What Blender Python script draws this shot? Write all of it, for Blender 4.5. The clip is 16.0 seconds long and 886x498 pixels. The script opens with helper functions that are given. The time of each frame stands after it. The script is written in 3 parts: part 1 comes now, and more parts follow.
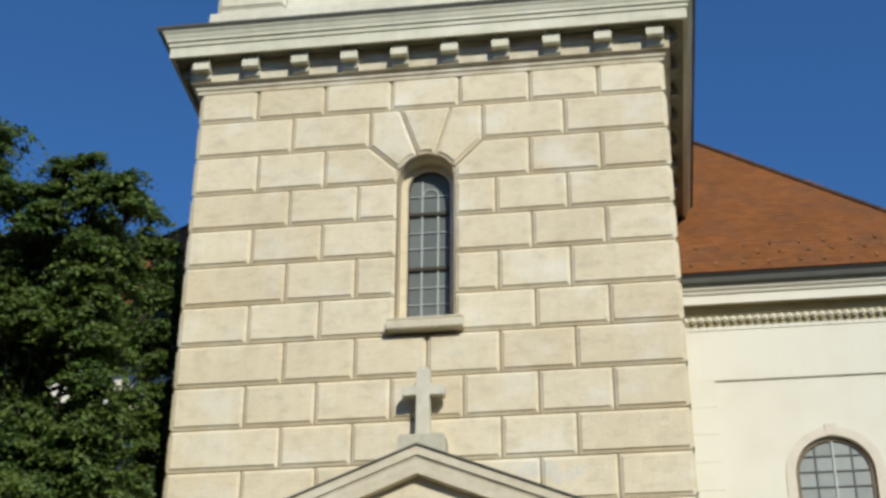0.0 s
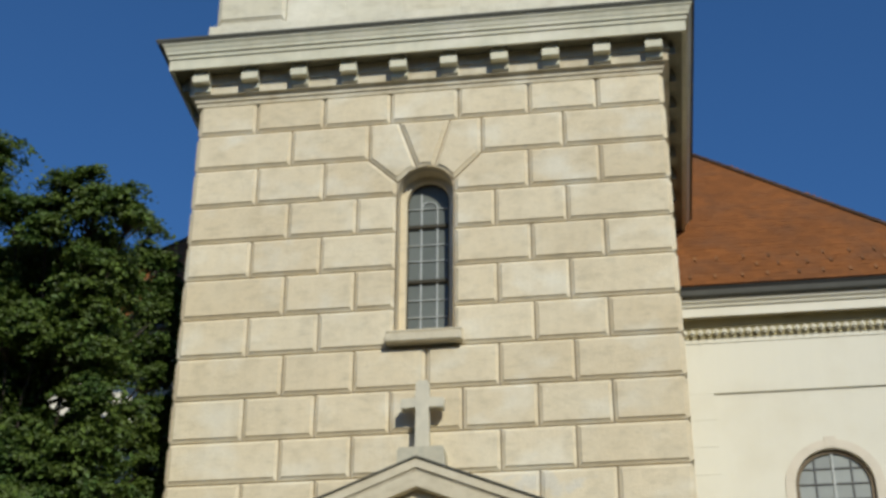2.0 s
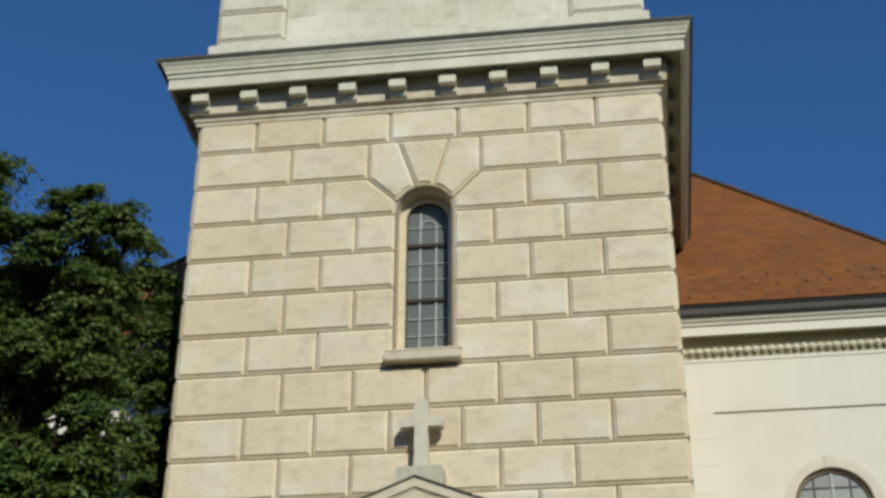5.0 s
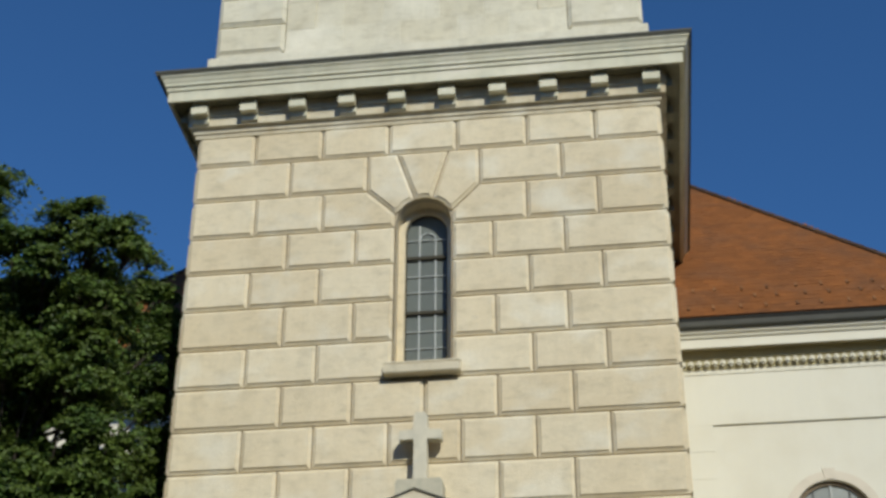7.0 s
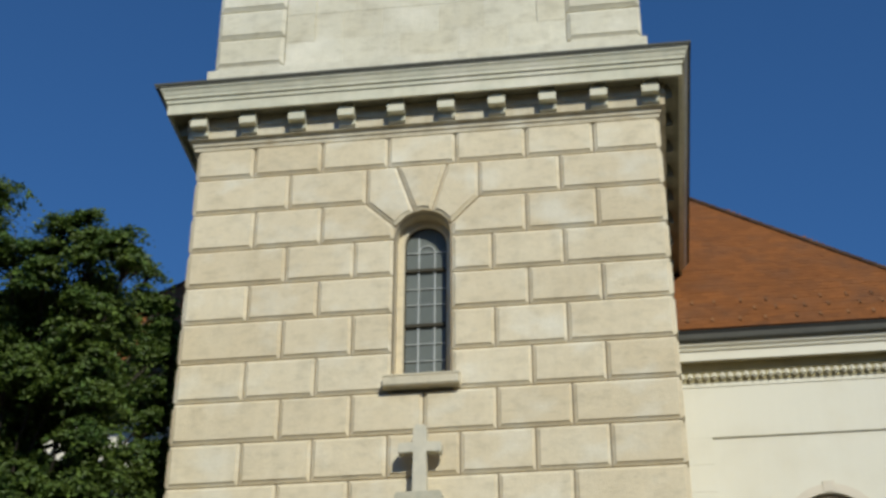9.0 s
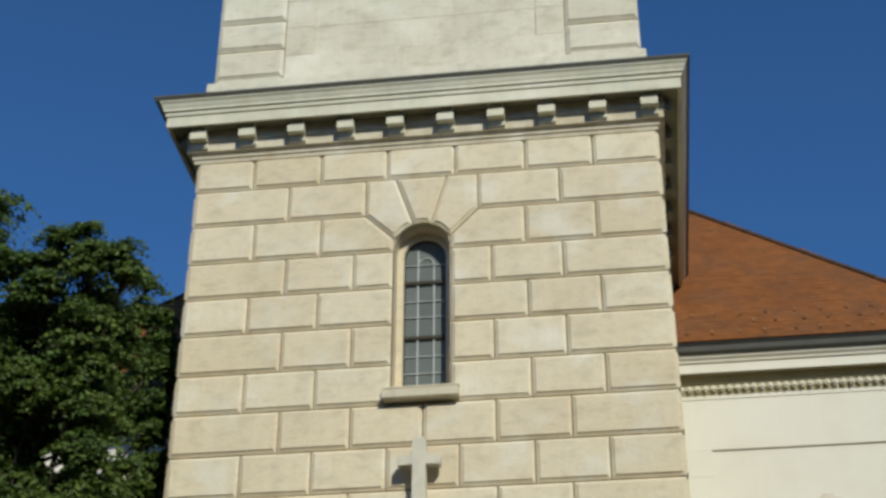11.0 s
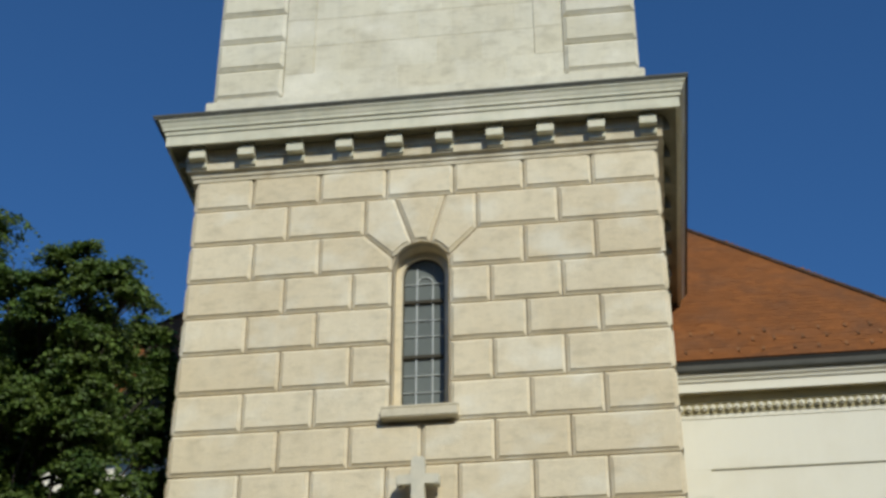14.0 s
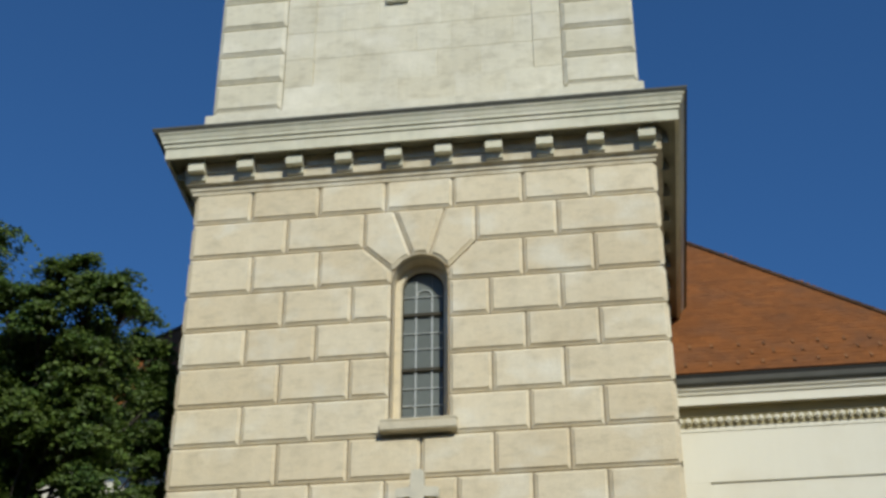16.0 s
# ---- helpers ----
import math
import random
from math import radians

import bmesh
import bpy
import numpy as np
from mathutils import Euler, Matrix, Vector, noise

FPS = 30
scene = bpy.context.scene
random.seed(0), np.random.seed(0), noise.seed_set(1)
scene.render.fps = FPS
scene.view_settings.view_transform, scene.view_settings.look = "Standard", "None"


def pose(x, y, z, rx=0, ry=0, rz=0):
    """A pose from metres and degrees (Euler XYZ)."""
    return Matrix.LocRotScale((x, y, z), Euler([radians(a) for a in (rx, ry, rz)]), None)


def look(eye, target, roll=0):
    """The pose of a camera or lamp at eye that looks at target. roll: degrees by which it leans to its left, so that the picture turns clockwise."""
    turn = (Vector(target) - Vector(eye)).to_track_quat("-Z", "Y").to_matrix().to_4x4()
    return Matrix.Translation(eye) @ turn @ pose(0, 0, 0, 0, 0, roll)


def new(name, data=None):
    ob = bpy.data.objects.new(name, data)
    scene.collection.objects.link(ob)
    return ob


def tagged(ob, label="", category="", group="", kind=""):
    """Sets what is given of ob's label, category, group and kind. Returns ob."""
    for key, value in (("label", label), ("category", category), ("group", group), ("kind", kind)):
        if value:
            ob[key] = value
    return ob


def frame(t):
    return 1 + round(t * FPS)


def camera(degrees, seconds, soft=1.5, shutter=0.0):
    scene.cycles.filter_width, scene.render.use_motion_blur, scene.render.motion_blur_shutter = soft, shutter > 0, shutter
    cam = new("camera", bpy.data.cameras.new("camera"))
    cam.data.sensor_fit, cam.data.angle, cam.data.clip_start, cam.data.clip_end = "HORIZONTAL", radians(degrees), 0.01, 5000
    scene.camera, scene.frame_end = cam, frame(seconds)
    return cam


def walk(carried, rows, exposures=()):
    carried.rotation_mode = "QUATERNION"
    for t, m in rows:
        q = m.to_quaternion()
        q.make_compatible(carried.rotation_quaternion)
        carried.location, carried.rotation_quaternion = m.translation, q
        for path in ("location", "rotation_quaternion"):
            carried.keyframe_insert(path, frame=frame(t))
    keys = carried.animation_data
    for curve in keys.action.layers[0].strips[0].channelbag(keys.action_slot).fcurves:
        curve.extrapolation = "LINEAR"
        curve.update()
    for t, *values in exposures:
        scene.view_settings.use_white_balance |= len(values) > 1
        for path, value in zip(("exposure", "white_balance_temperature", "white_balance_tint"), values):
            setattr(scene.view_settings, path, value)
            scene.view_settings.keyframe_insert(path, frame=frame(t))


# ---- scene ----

# ---------------------------------------------------------------- camera
# The camera stands on a tripod in front of the church and tilts up slowly.
cam = camera(32.16, 16.0, soft=3.1)
EYE = (2.607, -17.414, 1.6)
TURNS = [
    (0.0, 119.100, -0.1815, 7.6919),
    (2.0, 119.565, -0.1632, 7.6698),
    (4.0, 120.033, -0.1447, 7.6479),
    (6.0, 120.5016, -0.1261, 7.626),
    (8.0, 120.9654, -0.1072, 7.6044),
    (10.0, 121.4292, -0.0882, 7.5829),
    (12.0, 121.890, -0.069, 7.5615),
    (14.0, 122.368, -0.0496, 7.5403),
    (16.0, 122.845, -0.0301, 7.5193),
]
walk(cam, [(t, pose(*EYE, rx, ry, rz)) for t, rx, ry, rz in TURNS],
     exposures=[(0.0, 0.03, 6560, 4.6), (0.5, -0.07, 6640, 4.5), (1.0, -0.11, 6660, 4.3), (2.0, -0.17, 6680, 4.0), (3.5, -0.20, 6660, 3.6), (9.0, -0.19, 6610, 2.8), (16.0, -0.19, 6570, 2.6)])

# ---------------------------------------------------------------- light
SUN_EL, SUN_AZ = 31.5, 25.5          # azimuth: degrees to the right of the tower front's normal
world = bpy.data.worlds.new("sky")
scene.world = world
world.use_nodes = True
wn = world.node_tree.nodes
sky = wn.new("ShaderNodeTexSky")
sky.sky_type = "NISHITA"
sky.sun_disc = False
sky.sun_elevation = radians(SUN_EL)
sky.sun_rotation = radians(180 - SUN_AZ)
sky.altitude = 2500
sky.air_density, sky.dust_density, sky.ozone_density = 1.0, 0.8, 6.0
wn["Background"].inputs["Strength"].default_value = 0.142
deep = wn.new("ShaderNodeHueSaturation")
deep.inputs["Saturation"].default_value = 1.12
deep.inputs["Hue"].default_value = 0.503
world.node_tree.links.new(sky.outputs["Color"], deep.inputs["Color"])
world.node_tree.links.new(deep.outputs["Color"], wn["Background"].inputs["Color"])

sun_data = bpy.data.lights.new("sun", "SUN")
sun_data.energy, sun_data.angle, sun_data.color = 4.0, radians(0.55), (1.0, 0.955, 0.87)
sun = new("sun", sun_data)
se, sa = radians(SUN_EL), radians(SUN_AZ)
sun_from = Vector((math.sin(sa) * math.cos(se), -math.cos(sa) * math.cos(se), math.sin(se)))
sun.matrix_world = look(tuple(sun_from * 60), (0, 0, 0))


# ---------------------------------------------------------------- materials
def material(name, colour, rough=0.85, metal=0.0, stain=(0.8, 0.12), grain=(30.0, 0.06), vary=0.0, island=0.0,
             bump=(40.0, 0.004), streak=0.0, tint=None, spec=0.3, smudge=0.0, lime=None):
    """A weathered surface: stains and grain in the colour at two scales, relief, streaks that run down, and a shade of its own for each piece."""
    m = bpy.data.materials.new(name)
    m.use_nodes = True
    nt = m.node_tree
    n, k = nt.nodes, nt.links
    b = n["Principled BSDF"]
    b.inputs["Roughness"].default_value = rough
    b.inputs["Metallic"].default_value = metal
    b.inputs["Specular IOR Level"].default_value = spec
    geo = n.new("ShaderNodeNewGeometry")

    def noise_at(scale, detail, squash=(1, 1, 1)):
        mp = n.new("ShaderNodeMapping")
        mp.inputs["Scale"].default_value = squash
        t = n.new("ShaderNodeTexNoise")
        t.inputs["Scale"].default_value = scale
        t.inputs["Detail"].default_value = detail
        k.new(geo.outputs["Position"], mp.inputs["Vector"])
        k.new(mp.outputs["Vector"], t.inputs["Vector"])
        return t.outputs["Fac"]

    def maths(op, a, c, clamp=False):
        x = n.new("ShaderNodeMath")
        x.operation, x.use_clamp = op, clamp
        for i, v in enumerate((a, c)):
            if isinstance(v, (int, float)):
                x.inputs[i].default_value = v
            else:
                k.new(v, x.inputs[i])
        return x.outputs[0]

    value = maths("MULTIPLY_ADD", noise_at(stain[0], 6), 2 * stain[1])
    value.node.inputs[2].default_value = 1 - stain[1]
    fine = maths("MULTIPLY_ADD", noise_at(grain[0], 4), 2 * grain[1])
    fine.node.inputs[2].default_value = 1 - grain[1]
    value = maths("MULTIPLY", value, fine)
    if streak:
        s = maths("MULTIPLY_ADD", noise_at(3.0, 5, (3.0, 3.0, 0.25)), 2 * streak)
        s.node.inputs[2].default_value = 1 - streak
        value = maths("MULTIPLY", value, s)
    if vary:
        oi = n.new("ShaderNodeObjectInfo")
        s = maths("MULTIPLY_ADD", oi.outputs["Random"], 2 * vary)
        s.node.inputs[2].default_value = 1 - vary
        value = maths("MULTIPLY", value, s)
    if island:
        s = maths("MULTIPLY_ADD", geo.outputs["Random Per Island"], 2 * island)
        s.node.inputs[2].default_value = 1 - island
        value = maths("MULTIPLY", value, s)
    hue = n.new("ShaderNodeMix")
    hue.data_type = "RGBA"
    hue.inputs["A"].default_value = (*colour, 1)
    hue.inputs["B"].default_value = (*(tint or [c * 0.9 for c in colour]), 1)
    patch = maths("MULTIPLY", maths("SUBTRACT", noise_at(stain[0] * 2.3, 5), 0.45), 3.5, True)
    if vary:
        patch = maths("ADD", maths("MULTIPLY", patch, 0.4), maths("MULTIPLY", oi.outputs["Random"], 0.6), True)
    k.new(patch, hue.inputs["Factor"])
    if smudge:
        s = maths("MULTIPLY", maths("SUBTRACT", noise_at(3.6, 9, (1.0, 1.0, 1.5)), 0.50), 5.0, True)
        soil = n.new("ShaderNodeMix")
        soil.data_type = "RGBA"
        soil.inputs["B"].default_value = (0.30, 0.255, 0.165, 1)
        k.new(maths("MULTIPLY", s, smudge), soil.inputs["Factor"])
        k.new(hue.outputs["Result"], soil.inputs["A"])
        hue = soil
        for scale, squash, cut, gain, share, tone in ((8.5, (0.7, 1.0, 1.9), 0.55, 6.0, smudge * 0.9, (0.36, 0.30, 0.19, 1)),
                                                      (1.3, (1.0, 1.0, 1.3), 0.52, 6.0, 0.75, (0.75, 0.705, 0.58, 1)),
                                                      (0.55, (1.0, 1.0, 0.8), 0.52, 5.0, smudge * 0.6, (0.42, 0.36, 0.25, 1))):
            s = maths("MULTIPLY", maths("SUBTRACT", noise_at(scale, 9, squash), cut), gain, True)
            more = n.new("ShaderNodeMix")
            more.data_type = "RGBA"
            more.inputs["B"].default_value = tone
            k.new(maths("MULTIPLY", s, share), more.inputs["Factor"])
            k.new(hue.outputs["Result"], more.inputs["A"])
            hue = more
    if lime:                             # a run of pale lime with ragged edges
        mp = n.new("ShaderNodeMapping")
        mp.vector_type = "TEXTURE"
        mp.inputs["Location"].default_value, mp.inputs["Scale"].default_value = lime
        far = n.new("ShaderNodeVectorMath")
        far.operation = "LENGTH"
        k.new(geo.outputs["Position"], mp.inputs["Vector"])
        k.new(mp.outputs["Vector"], far.inputs[0])
        s = maths("MULTIPLY", maths("SUBTRACT", maths("MULTIPLY", noise_at(4.0, 7), 2.6), maths("ADD", far.outputs["Value"], 0.72)), 4.0, True)
        pale = n.new("ShaderNodeMix")
        pale.data_type = "RGBA"
        pale.inputs["B"].default_value = (0.60, 0.59, 0.54, 1)
        k.new(maths("MULTIPLY", s, 0.5), pale.inputs["Factor"])
        k.new(hue.outputs["Result"], pale.inputs["A"])
        hue = pale
    col = n.new("ShaderNodeVectorMath")
    col.operation = "SCALE"
    k.new(hue.outputs["Result"], col.inputs[0])
    k.new(value, col.inputs["Scale"])
    k.new(col.outputs[0], b.inputs["Base Color"])
    if bump[1]:
        bp = n.new("ShaderNodeBump")
        bp.inputs["Strength"].default_value = 1.0
        bp.inputs["Distance"].default_value = bump[1]
        k.new(noise_at(bump[0], 8), bp.inputs["Height"])
        k.new(bp.outputs["Normal"], b.inputs["Normal"])
    return m


STONE = material("rusticated_stone", (0.672, 0.567, 0.388), 0.9, vary=0.035, stain=(0.8, 0.10), grain=(26, 0.08), streak=0.05,
                 tint=(0.715, 0.637, 0.475), bump=(45, 0.008), smudge=0.24, lime=((1.45, 0.0, 8.27), (0.75, 1.0, 0.25)))
MORTAR = material("stone_joint", (0.50, 0.43, 0.32), 0.95, stain=(1.5, 0.1), grain=(40, 0.08))
PALE = material("pale_weathered_stone", (0.675, 0.617, 0.462), 0.9, vary=0.045, stain=(0.8, 0.12), grain=(16, 0.06), streak=0.07,
                tint=(0.635, 0.60, 0.485), bump=(30, 0.006), smudge=0.27)
CORNICE = material("cornice_stone", (0.645, 0.615, 0.475), 0.85, stain=(1.1, 0.10), grain=(20, 0.05), streak=0.08, tint=(0.575, 0.565, 0.445), smudge=0.15)
# stained stone, with the warm tone of the frieze's shade added in brown
FRIEZE = material("brown_stained_shade_stone", (0.60, 0.535, 0.40), 0.9, stain=(1.4, 0.15), grain=(20, 0.06), streak=0.10, tint=(0.48, 0.395, 0.26), smudge=0.3)
PEDESTAL = material("lichen_grey_stone", (0.50, 0.465, 0.36), 0.9, stain=(4.0, 0.18), grain=(20, 0.08), tint=(0.43, 0.41, 0.32))
# darkened stone: the shade under the tower cornice is put into the colour
SHADE_STONE = material("shade_toned_stone", (0.26, 0.245, 0.18), 0.95, stain=(1.5, 0.2), grain=(15, 0.1), streak=0.1, tint=(0.20, 0.19, 0.145))
# stucco darkened to ochre to stand for shade under the nave cornice
SHADE_OCHRE = material("shade_ochre_stucco", (0.40, 0.35, 0.205), 0.9, stain=(1.0, 0.1), grain=(25, 0.04), tint=(0.33, 0.29, 0.17))
GABLE = material("cream_brown_stone", (0.62, 0.555, 0.415), 0.88, stain=(1.1, 0.12), grain=(20, 0.06), streak=0.06, tint=(0.59, 0.525, 0.39), smudge=0.32)
CROSS = material("grey_weathered_stone", (0.63, 0.585, 0.465), 0.9, stain=(3.0, 0.14), grain=(20, 0.08), tint=(0.55, 0.52, 0.42))
STUCCO = material("cream_stucco", (0.695, 0.668, 0.570), 0.9, stain=(0.6, 0.04), grain=(25, 0.02), streak=0.02, bump=(60, 0.002), tint=(0.66, 0.625, 0.52))
TILE = material("clay_roof_tile", (0.20, 0.072, 0.018), 0.85, island=0.12, stain=(0.7, 0.28), grain=(14, 0.12), tint=(0.15, 0.064, 0.026))
# hip tiles, much darker than the tiles of the roof slope
HIP = material("dark_hip_clay", (0.085, 0.05, 0.03), 0.9, stain=(3, 0.3), vary=0.15)
GUARDS = material("rusty_iron", (0.20, 0.095, 0.04), 0.8, stain=(3, 0.2), vary=0.35)
METAL = material("grey_sheet_metal", (0.10, 0.098, 0.078), 0.75, 0.0, stain=(2, 0.15), grain=(30, 0.08), bump=(10, 0.002))
GUTTER = material("grey_zinc", (0.088, 0.088, 0.078), 0.6, 0.0, stain=(2, 0.15), grain=(30, 0.08), bump=(10, 0.002))
TAR = material("blackened_sheet_metal", (0.012, 0.011, 0.009), 0.8, 0.0, stain=(2, 0.2), bump=(10, 0.002))
IRON = material("dark_iron", (0.055, 0.048, 0.033), 0.8, 0.0, bump=(40, 0.001))
BAR = material("white_glazing_bar", (0.44, 0.46, 0.45), 0.6, stain=(3, 0.1), bump=(40, 0.0005))
GREYBAR = material("grey_glazing_bar", (0.11, 0.11, 0.11), 0.6, stain=(3, 0.1), bump=(40, 0.0005))
BROWN = material("brown_window_frame", (0.16, 0.118, 0.07), 0.6, stain=(3, 0.1), bump=(40, 0.0005))
BARK = material("bark", (0.05, 0.042, 0.032), 0.95, stain=(4, 0.3), grain=(30, 0.25), bump=(18, 0.03))
# brown of the added unseen walls, chosen for warm bounced light
BOUNCE_BROWN = material("warm_bounce_brown", (0.22, 0.16, 0.085), 0.9, stain=(0.3, 0.15), grain=(8, 0.08), streak=0.08)
PAVING = material("dry_ground", (0.105, 0.085, 0.042), 0.9, stain=(0.3, 0.15), grain=(6, 0.1), bump=(20, 0.01))


def glass_material(name, colour, rough):
    m = material(name, colour, rough, stain=(2.5, 0.10), grain=(9, 0.08), vary=0.14, bump=(3.0, 0.003), spec=0.2)
    return m


GLASS = glass_material("frosted_glass", (0.145, 0.16, 0.148), 0.35)
NAVE_GLASS = glass_material("grey_pane_glass", (0.305, 0.325, 0.31), 0.3)
SURROUND = material("grey_pink_stucco", (0.645, 0.585, 0.485), 0.9, stain=(1.5, 0.06), grain=(25, 0.03), bump=(60, 0.002))


def leaf_material():
    m = material("green_leaf", (0.088, 0.128, 0.022), 0.55, spec=0.3, island=0.5, stain=(1.1, 0.22), grain=(5, 0.2), tint=(0.045, 0.096, 0.022), bump=(60, 0.001))
    nt = m.node_tree
    b = nt.nodes["Principled BSDF"]
    tr = nt.nodes.new("ShaderNodeBsdfTranslucent")
    mix = nt.nodes.new("ShaderNodeMixShader")
    mix.inputs[0].default_value = 0.22
    tr.inputs["Color"].default_value = (0.12, 0.19, 0.03, 1)
    nt.links.new(b.outputs[0], mix.inputs[1])
    nt.links.new(tr.outputs[0], mix.inputs[2])
    nt.links.new(mix.outputs[0], nt.nodes["Material Output"].inputs["Surface"])
    return m


LEAF = leaf_material()


# ---------------------------------------------------------------- helpers
def thing(name, at, label, category, group="", kind=""):
    ob = new(name)
    ob.location = at
    ob.empty_display_size = 0.3
    bpy.context.view_layer.update()
    return tagged(ob, label, category, group, kind)


def mesh_from(bm, name):
    me = bpy.data.meshes.new(name)
    bmesh.ops.recalc_face_normals(bm, faces=bm.faces)
    bm.to_mesh(me)
    bm.free()
    return me


def part(name, data, mat, parent=None, label="", at=(0, 0, 0), smooth=False, kind=""):
    """Links a bmesh or a mesh, in world metres about at, as one object under its thing or part."""
    if isinstance(data, bmesh.types.BMesh):
        data = mesh_from(data, name)
    if not data.materials:
        data.materials.append(mat)
    if smooth:
        data.polygons.foreach_set("use_smooth", [True] * len(data.polygons))
    ob = new(name, data)
    off = Vector((0, 0, 0))
    p = parent
    while p is not None:
        off += p.location
        p = p.parent
    ob.location = Vector(at) - off
    ob.parent = parent
    if label or kind:
        tagged(ob, label, "", "", kind)
    return ob


def box(bm, x0, x1, y0, y1, z0, z1, bevel=0.0):
    vs = [bm.verts.new((x, y, z)) for x in (x0, x1) for y in (y0, y1) for z in (z0, z1)]
    fs = [bm.faces.new([vs[i] for i in q]) for q in ((0, 1, 3, 2), (4, 6, 7, 5), (0, 4, 5, 1), (2, 3, 7, 6), (0, 2, 6, 4), (1, 5, 7, 3))]
    if bevel:
        bmesh.ops.bevel(bm, geom=list({e for f in fs for e in f.edges}), offset=bevel, segments=2, affect="EDGES")
    return bm


def prism(bm, pts, y0, y1):
    """A polygon in x and z, drawn out from y0 to y1."""
    a = [bm.verts.new((x, y0, z)) for x, z in pts]
    c = [bm.verts.new((x, y1, z)) for x, z in pts]
    bm.faces.new(a)
    bm.faces.new(c[::-1])
    for i in range(len(pts)):
        j = (i + 1) % len(pts)
        bm.faces.new((a[i], c[i], c[j], a[j]))
    return bm


def inset(pts, d):
    """The polygon (counter-clockwise in x and z) with each side moved inwards by d."""
    out = []
    n = len(pts)
    for i in range(n):
        p, q, r = (Vector(pts[(i + s) % n]) for s in (-1, 0, 1))
        e, f = (q - p).normalized(), (r - q).normalized()
        a, b = Vector((-e.y, e.x)), Vector((-f.y, f.x))
        m = a + b
        out.append(tuple(q + m * (d / max(0.25, m.dot(a)))))
    return out


def stone(bm, pts, y=0.0, deep=0.017, edge=0.050, step=0.014, joint=0.010, slim=0.0):
    """A dressed stone: a joint, a chamfer, a fine step, and the face."""
    rings = []
    for d, yy in ((joint, y + 0.07), (joint, y + deep), (edge, y - 0.004), (edge + 0.004, y - 0.004 - step)):
        ring = inset(pts, d)
        if slim and d > joint:
            mid = sum(p[0] for p in pts) / len(pts)
            ring = [(x + (slim * (d - joint) if x > mid else 0.0), z) for x, z in ring]
        rings.append([bm.verts.new((x, yy, z)) for x, z in ring])
    n = len(pts)
    for r, s in zip(rings, rings[1:]):
        for i in range(n):
            j = (i + 1) % n
            bm.faces.new((r[i], r[j], s[j], s[i]))
    bm.faces.new(rings[-1])
    return bm


def rect(x0, x1, z0, z1):
    return [(x0, z0), (x1, z0), (x1, z1), (x0, z1)]


STONES = {}


def stone_mesh(w, h, **kw):
    key = (round(w, 3), round(h, 3), tuple(sorted(kw.items())))
    if key not in STONES:
        STONES[key] = mesh_from(stone(bmesh.new(), rect(-w / 2, w / 2, -h / 2, h / 2), slim=0.12, **kw), "stone_block")
    return STONES[key]


def arch_points(cx, half, spring, n=24):
    return [(cx + half * math.cos(math.pi * i / n), spring + half * math.sin(math.pi * i / n)) for i in range(n + 1)]


def arch_wall(x0, x1, z0, z1, cx, half, sill, spring, y0, y1, inner=None, n=24):
    """A wall between y0 and y1 with an arched opening that goes through it; inner: the half width at y1."""
    bm = bmesh.new()
    inner = inner or half
    for y, h, flip in ((y0, half, False), (y1, inner, True)):
        pts = arch_points(cx, h, spring, n)
        loop = [(cx + h, sill)] + pts + [(cx - h, sill)]
        def f(*q):
            vs = [bm.verts.new((x, y, z)) for x, z in q]
            bm.faces.new(vs[::-1] if flip else vs)
        f((x0, z0), (x1, z0), (x1, sill), (x0, sill))
        f((x0, sill), (cx - h, sill), (cx - h, spring), (x0, spring))
        f((cx + h, sill), (x1, sill), (x1, spring), (cx + h, spring))
        f((x0, spring), (cx - h, spring), (cx - h, z1), (x0, z1))
        f((cx + h, spring), (x1, spring), (x1, z1), (cx + h, z1))
        for (xa, za), (xb, zb) in zip(pts, pts[1:]):
            f((xa, za), (xa, z1), (xb, z1), (xb, zb))
    a = [(cx + half, sill)] + arch_points(cx, half, spring, n) + [(cx - half, sill)]
    c = [(cx + inner, sill)] + arch_points(cx, inner, spring, n) + [(cx - inner, sill)]
    m = len(a)
    for i in range(m):
        j = (i + 1) % m
        bm.faces.new([bm.verts.new(v) for v in ((a[i][0], y0, a[i][1]), (c[i][0], y1, c[i][1]), (c[j][0], y1, c[j][1]), (a[j][0], y0, a[j][1]))])
    for q in (((x0, z0), (x0, z1)), ((x1, z0), (x1, z1)), ((x0, z1), (x1, z1)), ((x0, z0), (x1, z0))):
        (xa, za), (xb, zb) = q
        bm.faces.new([bm.verts.new(v) for v in ((xa, y0, za), (xa, y1, za), (xb, y1, zb), (xb, y0, zb))])
    bmesh.ops.remove_doubles(bm, verts=bm.verts, dist=0.0004)
    return bm


def sweep(profile, x0, x1, y0, y1, close=True):
    """A moulding of (projection, height) points, carried round the four sides of a rectangle with mitred corners."""
    bm = bmesh.new()
    rings = [[bm.verts.new(v) for v in ((x0 - p, y0 - p, z), (x1 + p, y0 - p, z), (x1 + p, y1 + p, z), (x0 - p, y1 + p, z))] for p, z in profile]
    for r, s in zip(rings, rings[1:]):
        for i in range(4):
            j = (i + 1) % 4
            bm.faces.new((r[i], r[j], s[j], s[i]))
    if close:
        bm.faces.new(rings[0][::-1])
        bm.faces.new(rings[-1])
    return bm


